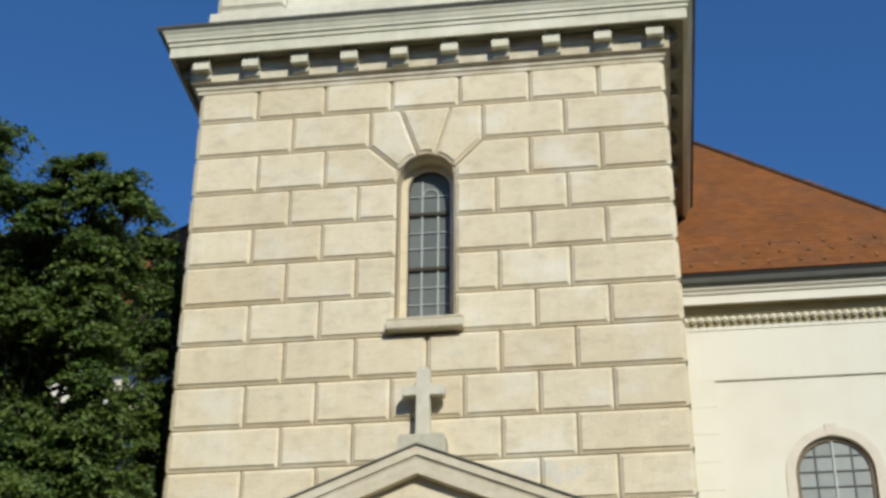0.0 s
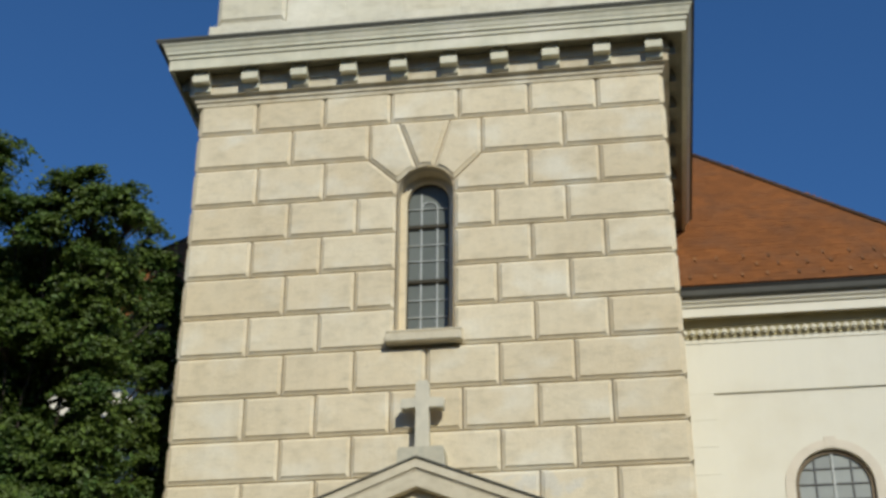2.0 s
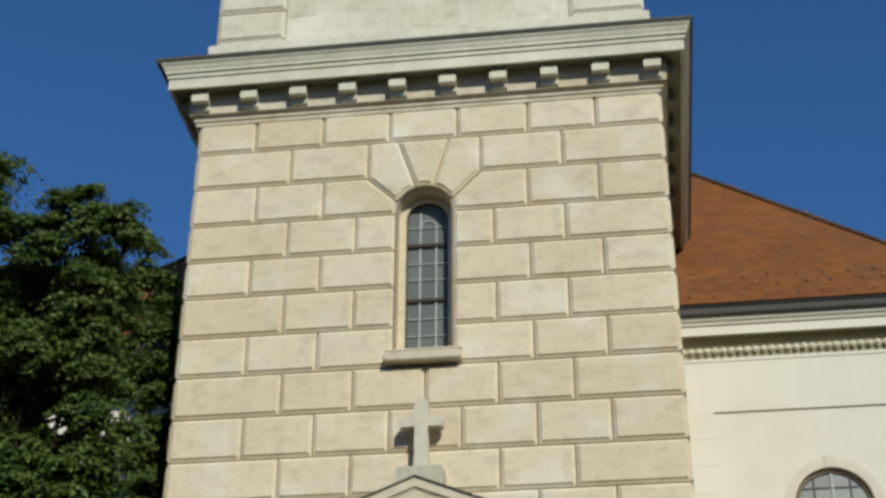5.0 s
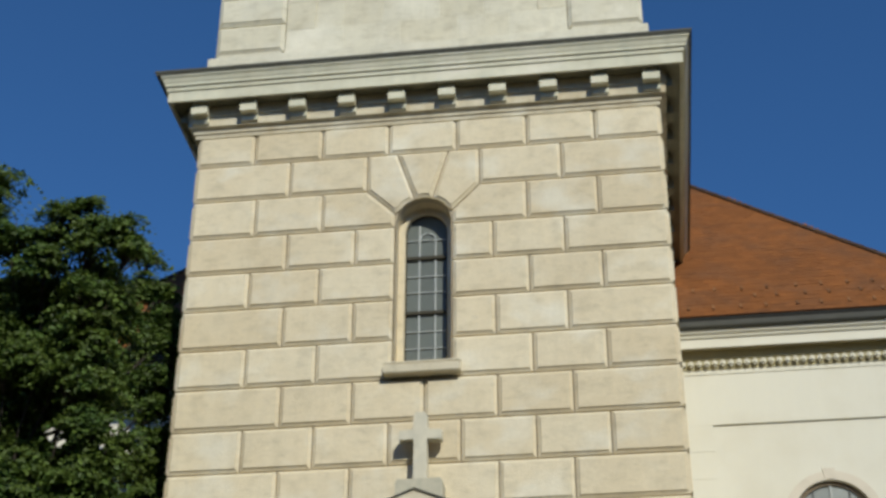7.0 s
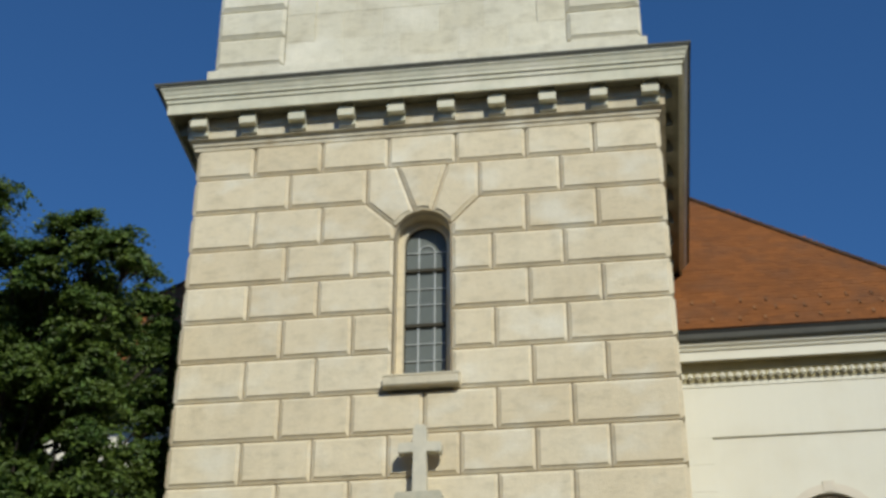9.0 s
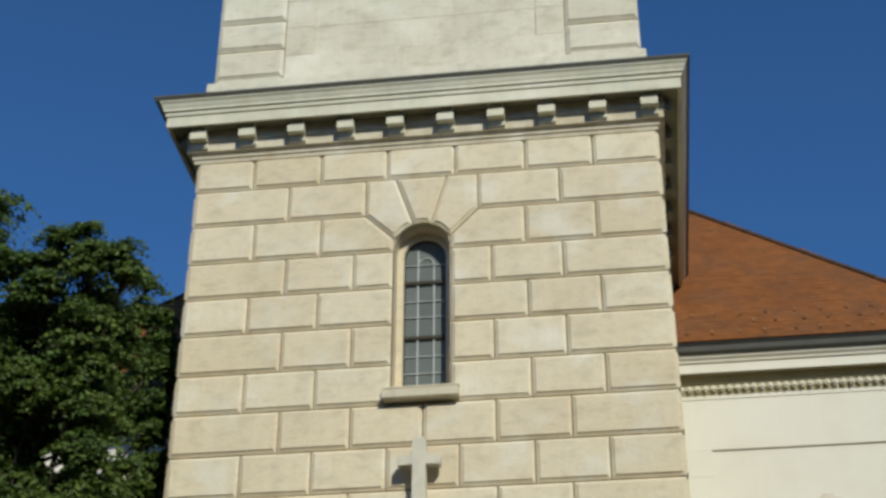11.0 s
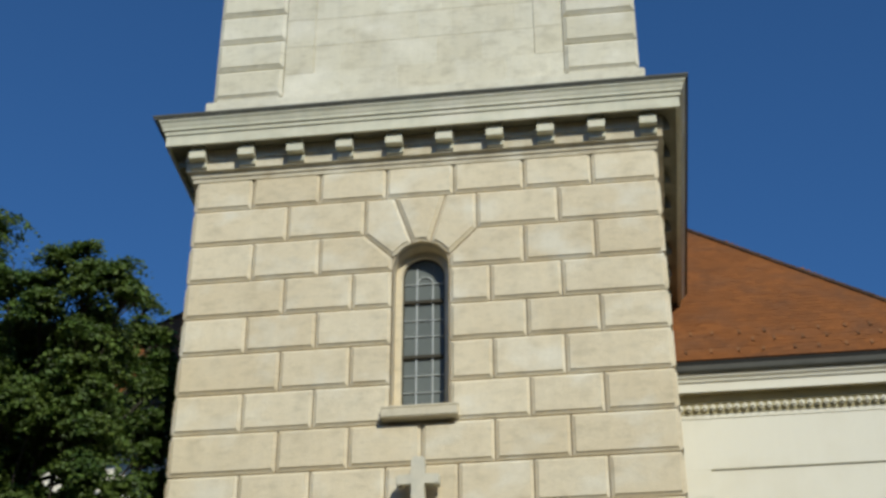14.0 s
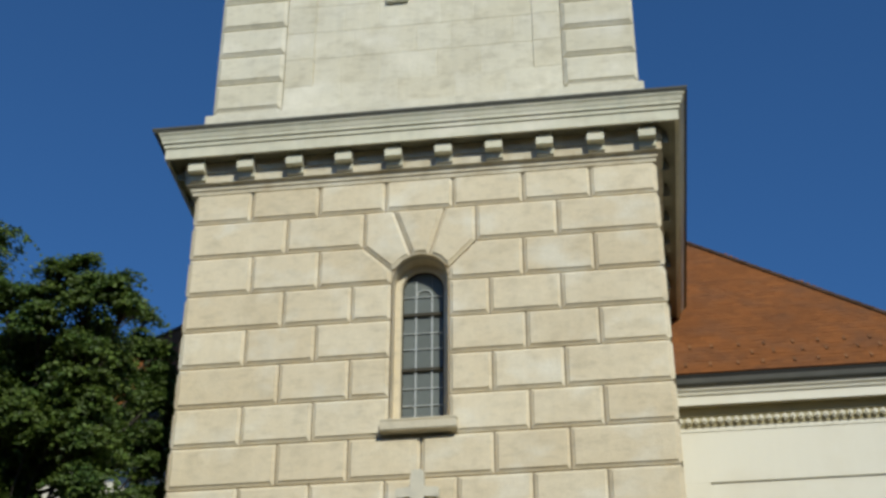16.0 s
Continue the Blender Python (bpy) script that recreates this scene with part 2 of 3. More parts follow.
def tube(bm, path, radii, sides=8):
    rings = []
    for i, p in enumerate(path):
        d = (path[min(i + 1, len(path) - 1)] - path[max(i - 1, 0)]).normalized()
        q = d.to_track_quat("Z", "Y")
        rings.append([bm.verts.new(p + q @ Vector((math.cos(2 * math.pi * s / sides), math.sin(2 * math.pi * s / sides), 0)) * radii[i]) for s in range(sides)])
    for r, s in zip(rings, rings[1:]):
        for i in range(sides):
            j = (i + 1) % sides
            bm.faces.new((r[i], r[j], s[j], s[i]))
    bm.faces.new(rings[0][::-1])
    bm.faces.new(rings[-1])
    return bm


# ---------------------------------------------------------------- ground
bm = bmesh.new()
bmesh.ops.create_grid(bm, x_segments=8, y_segments=8, size=2000)
tagged(part("ground", bm, PAVING), "flat dry brown ground round the church", "ground", "", "structure")

# unseen plain walls added round the camera, to block low sky and warm shadows
for name, x0, x1, y0, y1, high in (("wall_south", -44, 44, -50, -49.5, 20), ("wall_west", -44.5, -44, -50, 45, 24), ("wall_east", 44, 44.5, -50, 45, 24)):
    tagged(part(name, box(bmesh.new(), x0, x1, y0, y1, 0, high), BOUNCE_BROWN), "unseen plain brown wall added to block low sky and warm shadows", "wall", "", "structure")

# ---------------------------------------------------------------- tower
HALF, DEPTH = 3.25, 6.0
WX, WHALF, WSILL, WSPRING = -0.010, 0.375, 10.36, 12.505
COURSES = [14.155, 13.632, 13.052, 12.450, 11.885, 11.325, 10.733, 10.166, 9.580, 8.996, 8.435]
while COURSES[-1] > 0.7:
    COURSES.append(COURSES[-1] - 0.575)

tower = thing("church_tower", (0, 0, 0), "square church tower of cream rusticated stone with a bracketed cornice", "church tower")
part("front_wall", arch_wall(-HALF + 0.07, HALF - 0.07, 0, 14.2, WX, WHALF, WSILL - 0.1, WSPRING, 0.055, 0.50), MORTAR, tower)
bm = bmesh.new()
box(bm, -HALF + 0.07, HALF - 0.07, 0.52, DEPTH - 0.07, 0, 14.2)
part("tower_core", bm, MORTAR, tower)


CUTS = [(-2.423, -1.455, -0.509, 0.437, 1.412, 2.349), (-1.894, -0.94, 0.0, 0.94, 1.873), (-2.353, -1.415, -0.47, 0.46, 1.391, 2.345),
        (-1.880, -0.941, 0.0, 0.926, 1.879), (-2.365, -1.413, -0.47, 0.46, 1.399, 2.358), (-1.873, -0.937, 0.0, 0.947, 1.882),
        (-2.336, -1.400, -0.47, 0.46, 1.414, 2.352), (-1.840, -0.915, 0.020, 0.952, 1.904), (-2.310, -1.394, -0.438, 0.485, 1.427, 2.345),
        (-1.822, -0.913, 0.02, 0.955, 1.879), (-2.283, -1.352, -0.44, 0.48, 1.419, 2.351)]


def row_cuts(i):
    """Joints of a course, from corner to corner; the courses low down repeat the last two."""
    return [-HALF, *CUTS[i if i < 11 else 9 + (i + 1) % 2], HALF]


def front_stone(pts):
    cx = sum(p[0] for p in pts) / len(pts)
    cz = sum(p[1] for p in pts) / len(pts)
    part("stone_block", stone(bmesh.new(), [(x - cx, z - cz) for x, z in pts]), STONE, tower, at=(cx, 0, cz))


WL, WR = WX - 0.39, WX + 0.39
for i, (top, low) in enumerate(zip(COURSES, COURSES[1:])):
    cuts = row_cuts(i)
    for a, b in zip(cuts, cuts[1:]):
        if i == 1 and abs(a + b) < 3.0:          # the keystone and its neighbours take this place
            continue
        if 2 <= i <= 6:
            if abs(a + b) < 0.1:
                continue
            if a < WL and b > WL - 0.1:
                b = WL
            elif b > WR and a < WR + 0.1:
                a = WR
        if i == 2 and b == WL:
            front_stone([(a, low), (WL, low), (WL, 12.66), (-0.80, top), (a, top)])
            continue
        if i == 2 and a == WR:
            front_stone([(WR, low), (b, low), (b, top), (0.755, top), (WR, 12.66)])
            continue
        me = stone_mesh(b - a, top - low)
        part("stone_block", me, STONE, tower, at=((a + b) / 2, 0, (top + low) / 2))
# round the arch: keystone, two voussoirs, and the stones beside them
z1, z2 = COURSES[1], COURSES[2]
arc = lambda deg: (WX + 0.385 * math.cos(radians(deg)), WSPRING + 0.385 * math.sin(radians(deg)))
front_stone([arc(108), arc(90), arc(72), (0.327, z1), (-0.383, z1)])
front_stone([(-0.80, z2), (WL, 12.66), arc(148), arc(128), arc(108), (-0.383, z1), (-0.80, z1)])
front_stone([(WR, 12.66), (0.755, z2), (0.755, z1), (0.327, z1), arc(72), arc(52), arc(32)])
front_stone(rect(-1.894, -0.80, z2, z1))
front_stone(rect(0.755, 1.873, z2, z1))

# the other three sides
SIDES = bmesh.new()
for i, (top, low) in enumerate(zip(COURSES, COURSES[1:])):
    for a, b in zip(row_cuts(i), row_cuts(i)[1:]):
        stone(SIDES, rect(a, b, low, top))
SIDE_MESH = mesh_from(SIDES, "side_stones")
for turn, at, wide in ((90, (HALF, DEPTH / 2, 0), DEPTH), (-90, (-HALF, DEPTH / 2, 0), DEPTH), (180, (0, DEPTH, 0), 2 * HALF)):
    ob = part("side_stonework", SIDE_MESH, STONE, tower, at=at, kind="stuff")
    ob.rotation_euler = (0, 0, radians(turn))
    ob.scale = (wide / (2 * HALF), 1, 1)

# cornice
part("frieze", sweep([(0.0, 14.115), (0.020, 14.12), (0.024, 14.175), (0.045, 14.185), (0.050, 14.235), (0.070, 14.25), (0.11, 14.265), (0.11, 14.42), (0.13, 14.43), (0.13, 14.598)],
                      -HALF - 0.03, HALF, 0, DEPTH), FRIEZE, tower, "stained frieze behind the brackets, browned to warm its shade")
# soffit coloured dark to deepen the shade below the overhang
part("soffit", sweep([(0.12, 14.599), (0.318, 14.599), (0.318, 14.61)], -HALF - 0.03, HALF, 0, DEPTH, False), SHADE_STONE, tower, "soffit under the cornice, its shade put into a dark colour")
part("cornice", sweep([(0.12, 14.61), (0.319, 14.61), (0.319, 14.60), (0.32, 14.565), (0.37, 14.555), (0.37, 14.725), (0.392, 14.73), (0.395, 14.79), (0.42, 14.797), (0.425, 14.845),
                       (0.430, 14.849), (0.434, 14.854), (0.450, 14.90), (0.466, 14.925), (0.476, 14.93), (0.476, 14.955)], -HALF - 0.03, HALF, 0, DEPTH), CORNICE, tower,
     "cornice with a plain fascia and a curved top moulding")
part("cornice_flashing", sweep([(0.44, 14.957), (0.488, 14.958), (0.490, 14.984), (0.503, 14.988), (0.506, 15.022), (-0.15, 15.13)], -HALF - 0.085, HALF + 0.012, 0, DEPTH, False), METAL, tower, "grey sheet metal flashing")
bm = bmesh.new()
for x0, x1, pts in ((-0.118, 0.118, [(0.11, 14.285), (0.14, 14.29), (0.155, 14.305), (0.165, 14.385), (0.28, 14.385), (0.28, 14.505), (0.11, 14.505)]),
                    (-0.105, 0.105, [(0.11, 14.505), (0.26, 14.505), (0.26, 14.535), (0.25, 14.56), (0.25, 14.602), (0.11, 14.602)])):
    a = [bm.verts.new((x0, -p, z)) for p, z in pts]
    c = [bm.verts.new((x1, -p, z)) for p, z in pts]
    bm.faces.new(a)
    bm.faces.new(c[::-1])
    for i in range(len(pts)):
        j = (i + 1) % len(pts)
        bm.faces.new((a[i], a[j], c[j], c[i]))
BRACKET = mesh_from(bm, "bracket")
# side brackets get the dark shade colour, front ones the plain cornice stone
SIDE_BRACKET = BRACKET.copy()
for i in range(10):
    u = -3.205 + 0.7085 * i
    part("bracket", BRACKET, CORNICE, tower, at=(u, 0, 0))
    s = u * (DEPTH / 2 - 0.05) / 3.2
    for turn, at in ((90, (HALF - 0.06, DEPTH / 2 + s, 0)), (-90, (-HALF, DEPTH / 2 + s, 0)), (180, (u, DEPTH, 0))):
        part("bracket", SIDE_BRACKET, SHADE_STONE, tower, at=at).rotation_euler = (0, 0, radians(turn))

# tower window
GY, FY = 0.34, 0.27           # the glass and the stone frame in front of it
win = part("window", arch_wall(WX - 0.36, WX + 0.36, WSILL - 0.1, WSPRING + 0.36, WX, 0.268, WSILL, WSPRING, GY - 0.015, GY + 0.05), IRON, tower, "tall arched window with white glazing bars")
bm = bmesh.new()
rings = [[(WX + h, y, WSILL - 0.05)] + [(x, y, z) for x, z in arch_points(WX, h, WSPRING)] + [(WX - h, y, WSILL - 0.05)]
         for h, y in ((0.377, 0.010), (0.372, FY), (0.296, FY), (0.288, FY + 0.008), (0.282, GY - 0.004))]
for p, q in zip(rings, rings[1:]):
    for i in range(len(p) - 1):
        bm.faces.new([bm.verts.new(v) for v in (p[i], p[i + 1], q[i + 1], q[i])])
bmesh.ops.remove_doubles(bm, verts=bm.verts, dist=0.0005)
part("inner_jamb", bm, STONE, win, "stone reveal with a flat inner frame")
def panes(xs, zs, y, mat, parent, seed):
    """Single panes between the bars, each puttied in at a slightly different tilt."""
    r_ = random.Random(seed)
    for x0, x1 in zip(xs, xs[1:]):
        for z0, z1 in zip(zs, zs[1:]):
            ob = part("pane", box(bmesh.new(), (x0 - x1) / 2 + 0.001, (x1 - x0) / 2 - 0.001, 0, 0.006, (z0 - z1) / 2 + 0.001, (z1 - z0) / 2 - 0.001), mat, parent, at=((x0 + x1) / 2, y, (z0 + z1) / 2))
            ob.rotation_euler = (r_.gauss(0, 0.005), 0, r_.gauss(0, 0.005))


panes([WX - 0.30, -0.107, 0.111, WX + 0.30], [WSILL - 0.05, 10.512, 10.752, 11.002, 11.275, 11.591, 11.834, 12.117, 12.401, 12.80], GY + 0.014, GLASS, win, 3)
for x in (-0.107, 0.111):
    zt = 12.64 if x < WX else 12.40
    part("glazing_bar", box(bmesh.new(), x - 0.0105, x + 0.0105, GY - 0.012, GY + 0.011, WSILL, zt, 0.003), BAR, win)
for z in (10.752, 11.002, 11.591, 11.834, 12.401):
    part("glazing_bar", box(bmesh.new(), WX - 0.275, WX + 0.275, GY - 0.008, GY + 0.0105, z - 0.007, z + 0.007, 0.003), BAR, win)
head = [Vector((0.002 + 0.109 * math.cos(math.pi * i / 12), GY, 12.40 + 0.11 * math.sin(math.pi * i / 12))) for i in range(13)]
part("glazing_bar", tube(bmesh.new(), head, [0.011] * 13, 6), BAR, win)
for z in (11.275, 12.117):
    part("transom", box(bmesh.new(), WX - 0.285, WX + 0.285, GY - 0.03, GY + 0.011, z - 0.026, z + 0.026, 0.006), IRON, win)
bm = bmesh.new()
box(bm, -0.490, 0.497, -0.155, 0.03, 10.185, 10.300, 0.010)
box(bm, -0.478, 0.487, -0.108, 0.03, 10.302, 10.328)
box(bm, -0.490, 0.497, -0.118, 0.03, 10.328, 10.362, 0.008)
prism_top = [bm.verts.new(v) for v in ((WX - 0.37, 0.03, 10.34), (WX + 0.37, 0.03, 10.34), (WX + 0.30, GY + 0.01, 10.43), (WX - 0.30, GY + 0.01, 10.43))]
bm.faces.new(prism_top)
part("window_sill", bm, GABLE, win)

# upper stage
UH, UY = 3.14, 0.11
upper = part("upper_stage", box(bmesh.new(), -UH, UH - 0.04, UY + 0.075, DEPTH - UY, 15.0, 25.0), PALE, tower)
part("plinth", box(bmesh.new(), -UH - 0.12, UH + 0.06, UY - 0.06, DEPTH - UY + 0.06, 15.0, 15.62, 0.01), PALE, tower)
zs = [15.70 + 0.536 * i for i in range(18)]
for x0, x1 in ((-UH - 0.04, -2.13), (2.05, UH)):
    for a, b in zip([15.62] + zs, zs):
        part("quoin", stone_mesh(x1 - x0, b - a, y=UY, edge=0.066, deep=0.030, step=0.009), PALE, upper, at=((x0 + x1) / 2, 0, (a + b) / 2))
for j, (a, b) in enumerate(zip([15.62, 16.12] + [16.12 + 0.522 * k for k in range(1, 17)], [16.12] + [16.12 + 0.522 * k for k in range(1, 18)])):
    off = (0.0, 0.37)[j % 2]
    cuts = [-2.13, -1.69] + [c for c in [-1.72 + off + 0.74 * k + 0.12 * math.sin(7 * j + 3 * k) for k in range(0, 6)] if -1.5 < c < 1.4] + [1.63, 2.05]
    if j == 0:
        cuts = [-2.13, -1.25, -0.4, 0.45, 1.2, 2.05]
    for x0, x1 in zip(cuts, cuts[1:]):
        side = x0 < -1.9 or x1 > 1.9 or j == 0
        part("ashlar", stone_mesh(x1 - x0 + (0.006 if side else 0.004), b - a + 0.006, y=UY + (0.052 if side else 0.072), deep=0.0, edge=0.007, step=0.0005, joint=0.0035), PALE, upper, at=((x0 + x1) / 2, 0, (a + b) / 2))
part("ledge", box(bmesh.new(), -0.60, -0.26, UY + 0.0, UY + 0.08, 17.62, 17.76, 0.008), CORNICE, upper)

# ---------------------------------------------------------------- porch with its gable
porch = thing("entrance_porch", (0, -0.3, 0), "stone porch with a low triangular gable against the tower", "porch")
AZ, SL, PW, PY = 8.435, 0.402, 2.7, -0.60
part("porch_wall", box(bmesh.new(), -2.2, 2.2, -0.43, 0.015, 0, 7.0), STONE, porch)
part("tympanum", prism(bmesh.new(), [(-2.2, 7.0), (2.2, 7.0), (0.0, 8.15)], -0.435, 0.016), STONE, porch)


def rake(lo, hi, y, y1=0.017):
    """One layer of the two sloping mouldings, from lo to hi below the ridge line."""
    pts = [(-PW, AZ - hi - SL * PW), (0, AZ - hi), (PW, AZ - hi - SL * PW), (PW, AZ - lo - SL * PW), (0, AZ - lo), (-PW, AZ - lo - SL * PW)]
    return prism(bmesh.new(), pts, y, y1)


part("raking_cornice", rake(0.012, 0.13, PY + 0.01), GABLE, porch)
part("raking_cornice", rake(0.13, 0.16, PY + 0.035, 0.018), GABLE, porch)
part("raking_cornice", rake(0.16, 0.355, PY + 0.042, 0.019), GABLE, porch)
part("gable_flashing", rake(-0.008, 0.012, PY - 0.012), METAL, porch, "dark sheet metal edge")
part("horizontal_cornice", box(bmesh.new(), -PW, PW, PY, 0.021, 6.85, 7.05, 0.01), GABLE, porch)

# ---------------------------------------------------------------- cross
cross = thing("stone_cross", (0.01, -0.15, AZ), "pale stone cross on a block above the porch gable", "cross")
bm = bmesh.new()
prism(bm, [(-0.28, AZ - 0.12), (0.30, AZ - 0.12), (0.30, 8.640), (0.27, 8.680), (-0.25, 8.680), (-0.28, 8.640)], -0.30, 0.0)
part("pedestal", bm, PEDESTAL, cross)
bm = bmesh.new()
half = [(0.092, 8.680), (0.084, 8.950), (0.08, 9.170), (0.075, 9.235), (0.20, 9.225), (0.225, 9.205), (0.262, 9.205), (0.27, 9.230), (0.27, 9.325), (0.25, 9.345), (0.21, 9.340), (0.078, 9.335),
        (0.084, 9.480), (0.082, 9.550), (0.05, 9.585)]
prism(bm, [(0.015 + x, z) for x, z in half] + [(0.015 - x, z) for x, z in half[::-1]], -0.25, -0.11)
bmesh.ops.bevel(bm, geom=[e for e in bm.edges if abs(e.verts[0].co.y - e.verts[1].co.y) < 1e-5], offset=0.012, segments=2, affect="EDGES")
part("cross_shaft", bm, CROSS, cross)

# ---------------------------------------------------------------- nave
nave = thing("church_nave", (0, 4, 0), "cream stuccoed church nave with a hipped clay tile roof", "church")
NY, NX, NBACK = 4.0, 7.8, 26.0
NWX, NWH, NWSPRING, NWSILL = 5.385, 0.56, 9.55, 6.6
part("nave_wall", arch_wall(0, NX, 0, 12.0, NWX, NWH, NWSILL, NWSPRING, NY, NY + 0.5), STUCCO, nave)
bm = bmesh.new()
box(bm, -NX, -0.002, NY, NY + 0.5, 0, 12.0)
part("nave_wall", bm, STUCCO, nave)
for x0, x1, y0, y1 in ((NX - 0.5, NX, NY + 0.502, NBACK), (-NX, -NX + 0.5, NY + 0.502, NBACK), (-NX, NX, NBACK + 0.002, NBACK + 0.5)):
    part("nave_wall", box(bmesh.new(), x0, x1, y0, y1, 0, 12.0), STUCCO, nave)
for sx in (-1, 1):
    part("wall_band", box(bmesh.new(), min(sx * 3.0, sx * NX), max(sx * 3.0, sx * NX), NY - 0.032, NY + 0.01, 11.06, 11.93, 0.004), STUCCO, nave)
    for j in range(16):
        z = 11.066 - 0.43 * j
        part("lesene_stone", box(bmesh.new(), min(sx * 3.0, sx * 3.79), max(sx * 3.0, sx * 3.79), NY - 0.0315, NY + 0.01, z - 0.4285, z, 0.003), STUCCO, nave)
part("nave_cornice", sweep([(0.0, 11.885), (0.045, 11.89), (0.045, 11.95), (0.055, 11.958)], -NX, NX, NY, NBACK, False), STUCCO, nave)
# this stretch is coloured darker to deepen the shade beneath the corona
part("cornice_soffit", sweep([(0.054, 11.957), (0.058, 11.96), (0.06, 12.12), (0.085, 12.13), (0.085, 12.27), (0.231, 12.27)], -NX, NX, NY, NBACK, False), SHADE_OCHRE, nave, "hollow under the cornice, its shade put in as ochre")
part("nave_cornice", sweep([(0.23, 12.272), (0.23, 12.245), (0.25, 12.24), (0.25, 12.39), (0.28, 12.40),
                            (0.29, 12.43), (0.33, 12.46), (0.34, 12.50)], -NX, NX, NY, NBACK, False), STUCCO, nave)
part("gutter", sweep([(0.34, 12.505), (0.375, 12.505), (0.41, 12.53), (0.425, 12.58), (0.43, 12.605), (0.42, 12.61), (0.40, 12.55), (0.32, 12.54)], -NX, NX, NY, NBACK, False), GUTTER, nave, "grey sheet metal gutter")
part("eave_edge", sweep([(0.33, 12.60), (0.405, 12.612), (0.412, 12.685), (0.38, 12.70), (0.30, 12.70)], -NX, NX, NY, NBACK, False), TAR, nave, "dark sheet metal edge below the tiles")
DENTIL = mesh_from(box(bmesh.new(), -0.041, 0.041, -0.15, -0.05, 11.99, 12.095, 0.028), "dentil")
for i in range(37):
    for sx in (-1, 1):
        part("dentil", DENTIL, STUCCO, nave, at=(sx * (3.30 + 0.1205 * i), NY, 0))

nwin = part("nave_window", arch_wall(NWX - NWH + 0.002, NWX + NWH - 0.002, NWSILL, NWSPRING + NWH - 0.002, NWX, NWH - 0.055, NWSILL + 0.05, NWSPRING, NY + 0.045, NY + 0.105), BROWN, nave, "arched window with dark glazing bars")
panes([NWX - 0.52, NWX - 0.26, NWX, NWX + 0.26, NWX + 0.52], [9.83 - 0.235 * j for j in range(13, -1, -1)] + [10.09], NY + 0.079, NAVE_GLASS, nwin, 8)
for x, mt, w in ((NWX - 0.26, GREYBAR, 0.010), (NWX, BAR, 0.016), (NWX + 0.26, GREYBAR, 0.010)):
    part("glazing_bar", box(bmesh.new(), x - w, x + w, NY + 0.055, NY + 0.076, NWSILL, NWSPRING + math.sqrt(0.51 ** 2 - (x - NWX) ** 2), 0.003), mt, nwin)
for j in range(13):
    z = 9.83 - 0.235 * j
    part("glazing_bar", box(bmesh.new(), NWX - 0.50, NWX + 0.50, NY + 0.06, NY + 0.0755, z - 0.011, z + 0.011, 0.003), GREYBAR, nwin)
bm = bmesh.new()
o = [(NWX + 0.70, NWSILL)] + arch_points(NWX, 0.70, NWSPRING) + [(NWX - 0.70, NWSILL)]
n_ = [(NWX + 0.565, NWSILL)] + arch_points(NWX, 0.565, NWSPRING) + [(NWX - 0.565, NWSILL)]
for i in range(len(o) - 1):
    for q in (((o[i], -0.025), (o[i + 1], -0.025), (n_[i + 1], -0.025), (n_[i], -0.025)), ((o[i], -0.025), (o[i + 1], -0.025), (o[i + 1], 0.01), (o[i], 0.01)),
              ((n_[i], -0.025), (n_[i + 1], -0.025), (n_[i + 1], 0.02), (n_[i], 0.02))):
        bm.faces.new([bm.verts.new((x, NY + y * 0.8, z)) for (x, z), y in q])
part("archivolt", bm, SURROUND, nwin, "grey-pink stucco surround")
part("keystone", prism(bmesh.new(), [(NWX - 0.07, 10.13), (NWX + 0.07, 10.13), (NWX + 0.085, 10.295), (NWX - 0.085, 10.295)], NY - 0.027, NY), SURROUND, nwin)

# roof: hipped towards the tower
EX, EYV, EZ, RS = NX + 0.38, NY - 0.40, 12.705, 1.2
EXL = 7.57                            # the left eave is a little shorter
RX = (EX - EXL) / 2
RIDGE_Y, RIDGE_Z = EYV + EX - RX, EZ + RS * (EX - RX)
bm = bmesh.new()
c = [bm.verts.new(v) for v in ((-EXL, EYV, EZ), (EX, EYV, EZ), (EX, NBACK + 0.5, EZ), (-EXL, NBACK + 0.5, EZ), (RX, RIDGE_Y, RIDGE_Z), (RX, NBACK - 4, RIDGE_Z))]
for q in ((0, 1, 4), (1, 2, 5, 4), (2, 3, 5), (3, 0, 4, 5), (0, 3, 2, 1)):
    bm.faces.new([c[i] for i in q])
roof = part("roof", bm, TILE, nave, "steep hipped roof of orange-brown clay tiles")
rng = random.Random(5)
verts, faces = [], []
slope = math.hypot(1, RS)
up = Vector((0, 1 / slope, RS / slope))
out = Vector((0, -RS / slope, 1 / slope))
ROWS_UP, TW = 78, 0.165
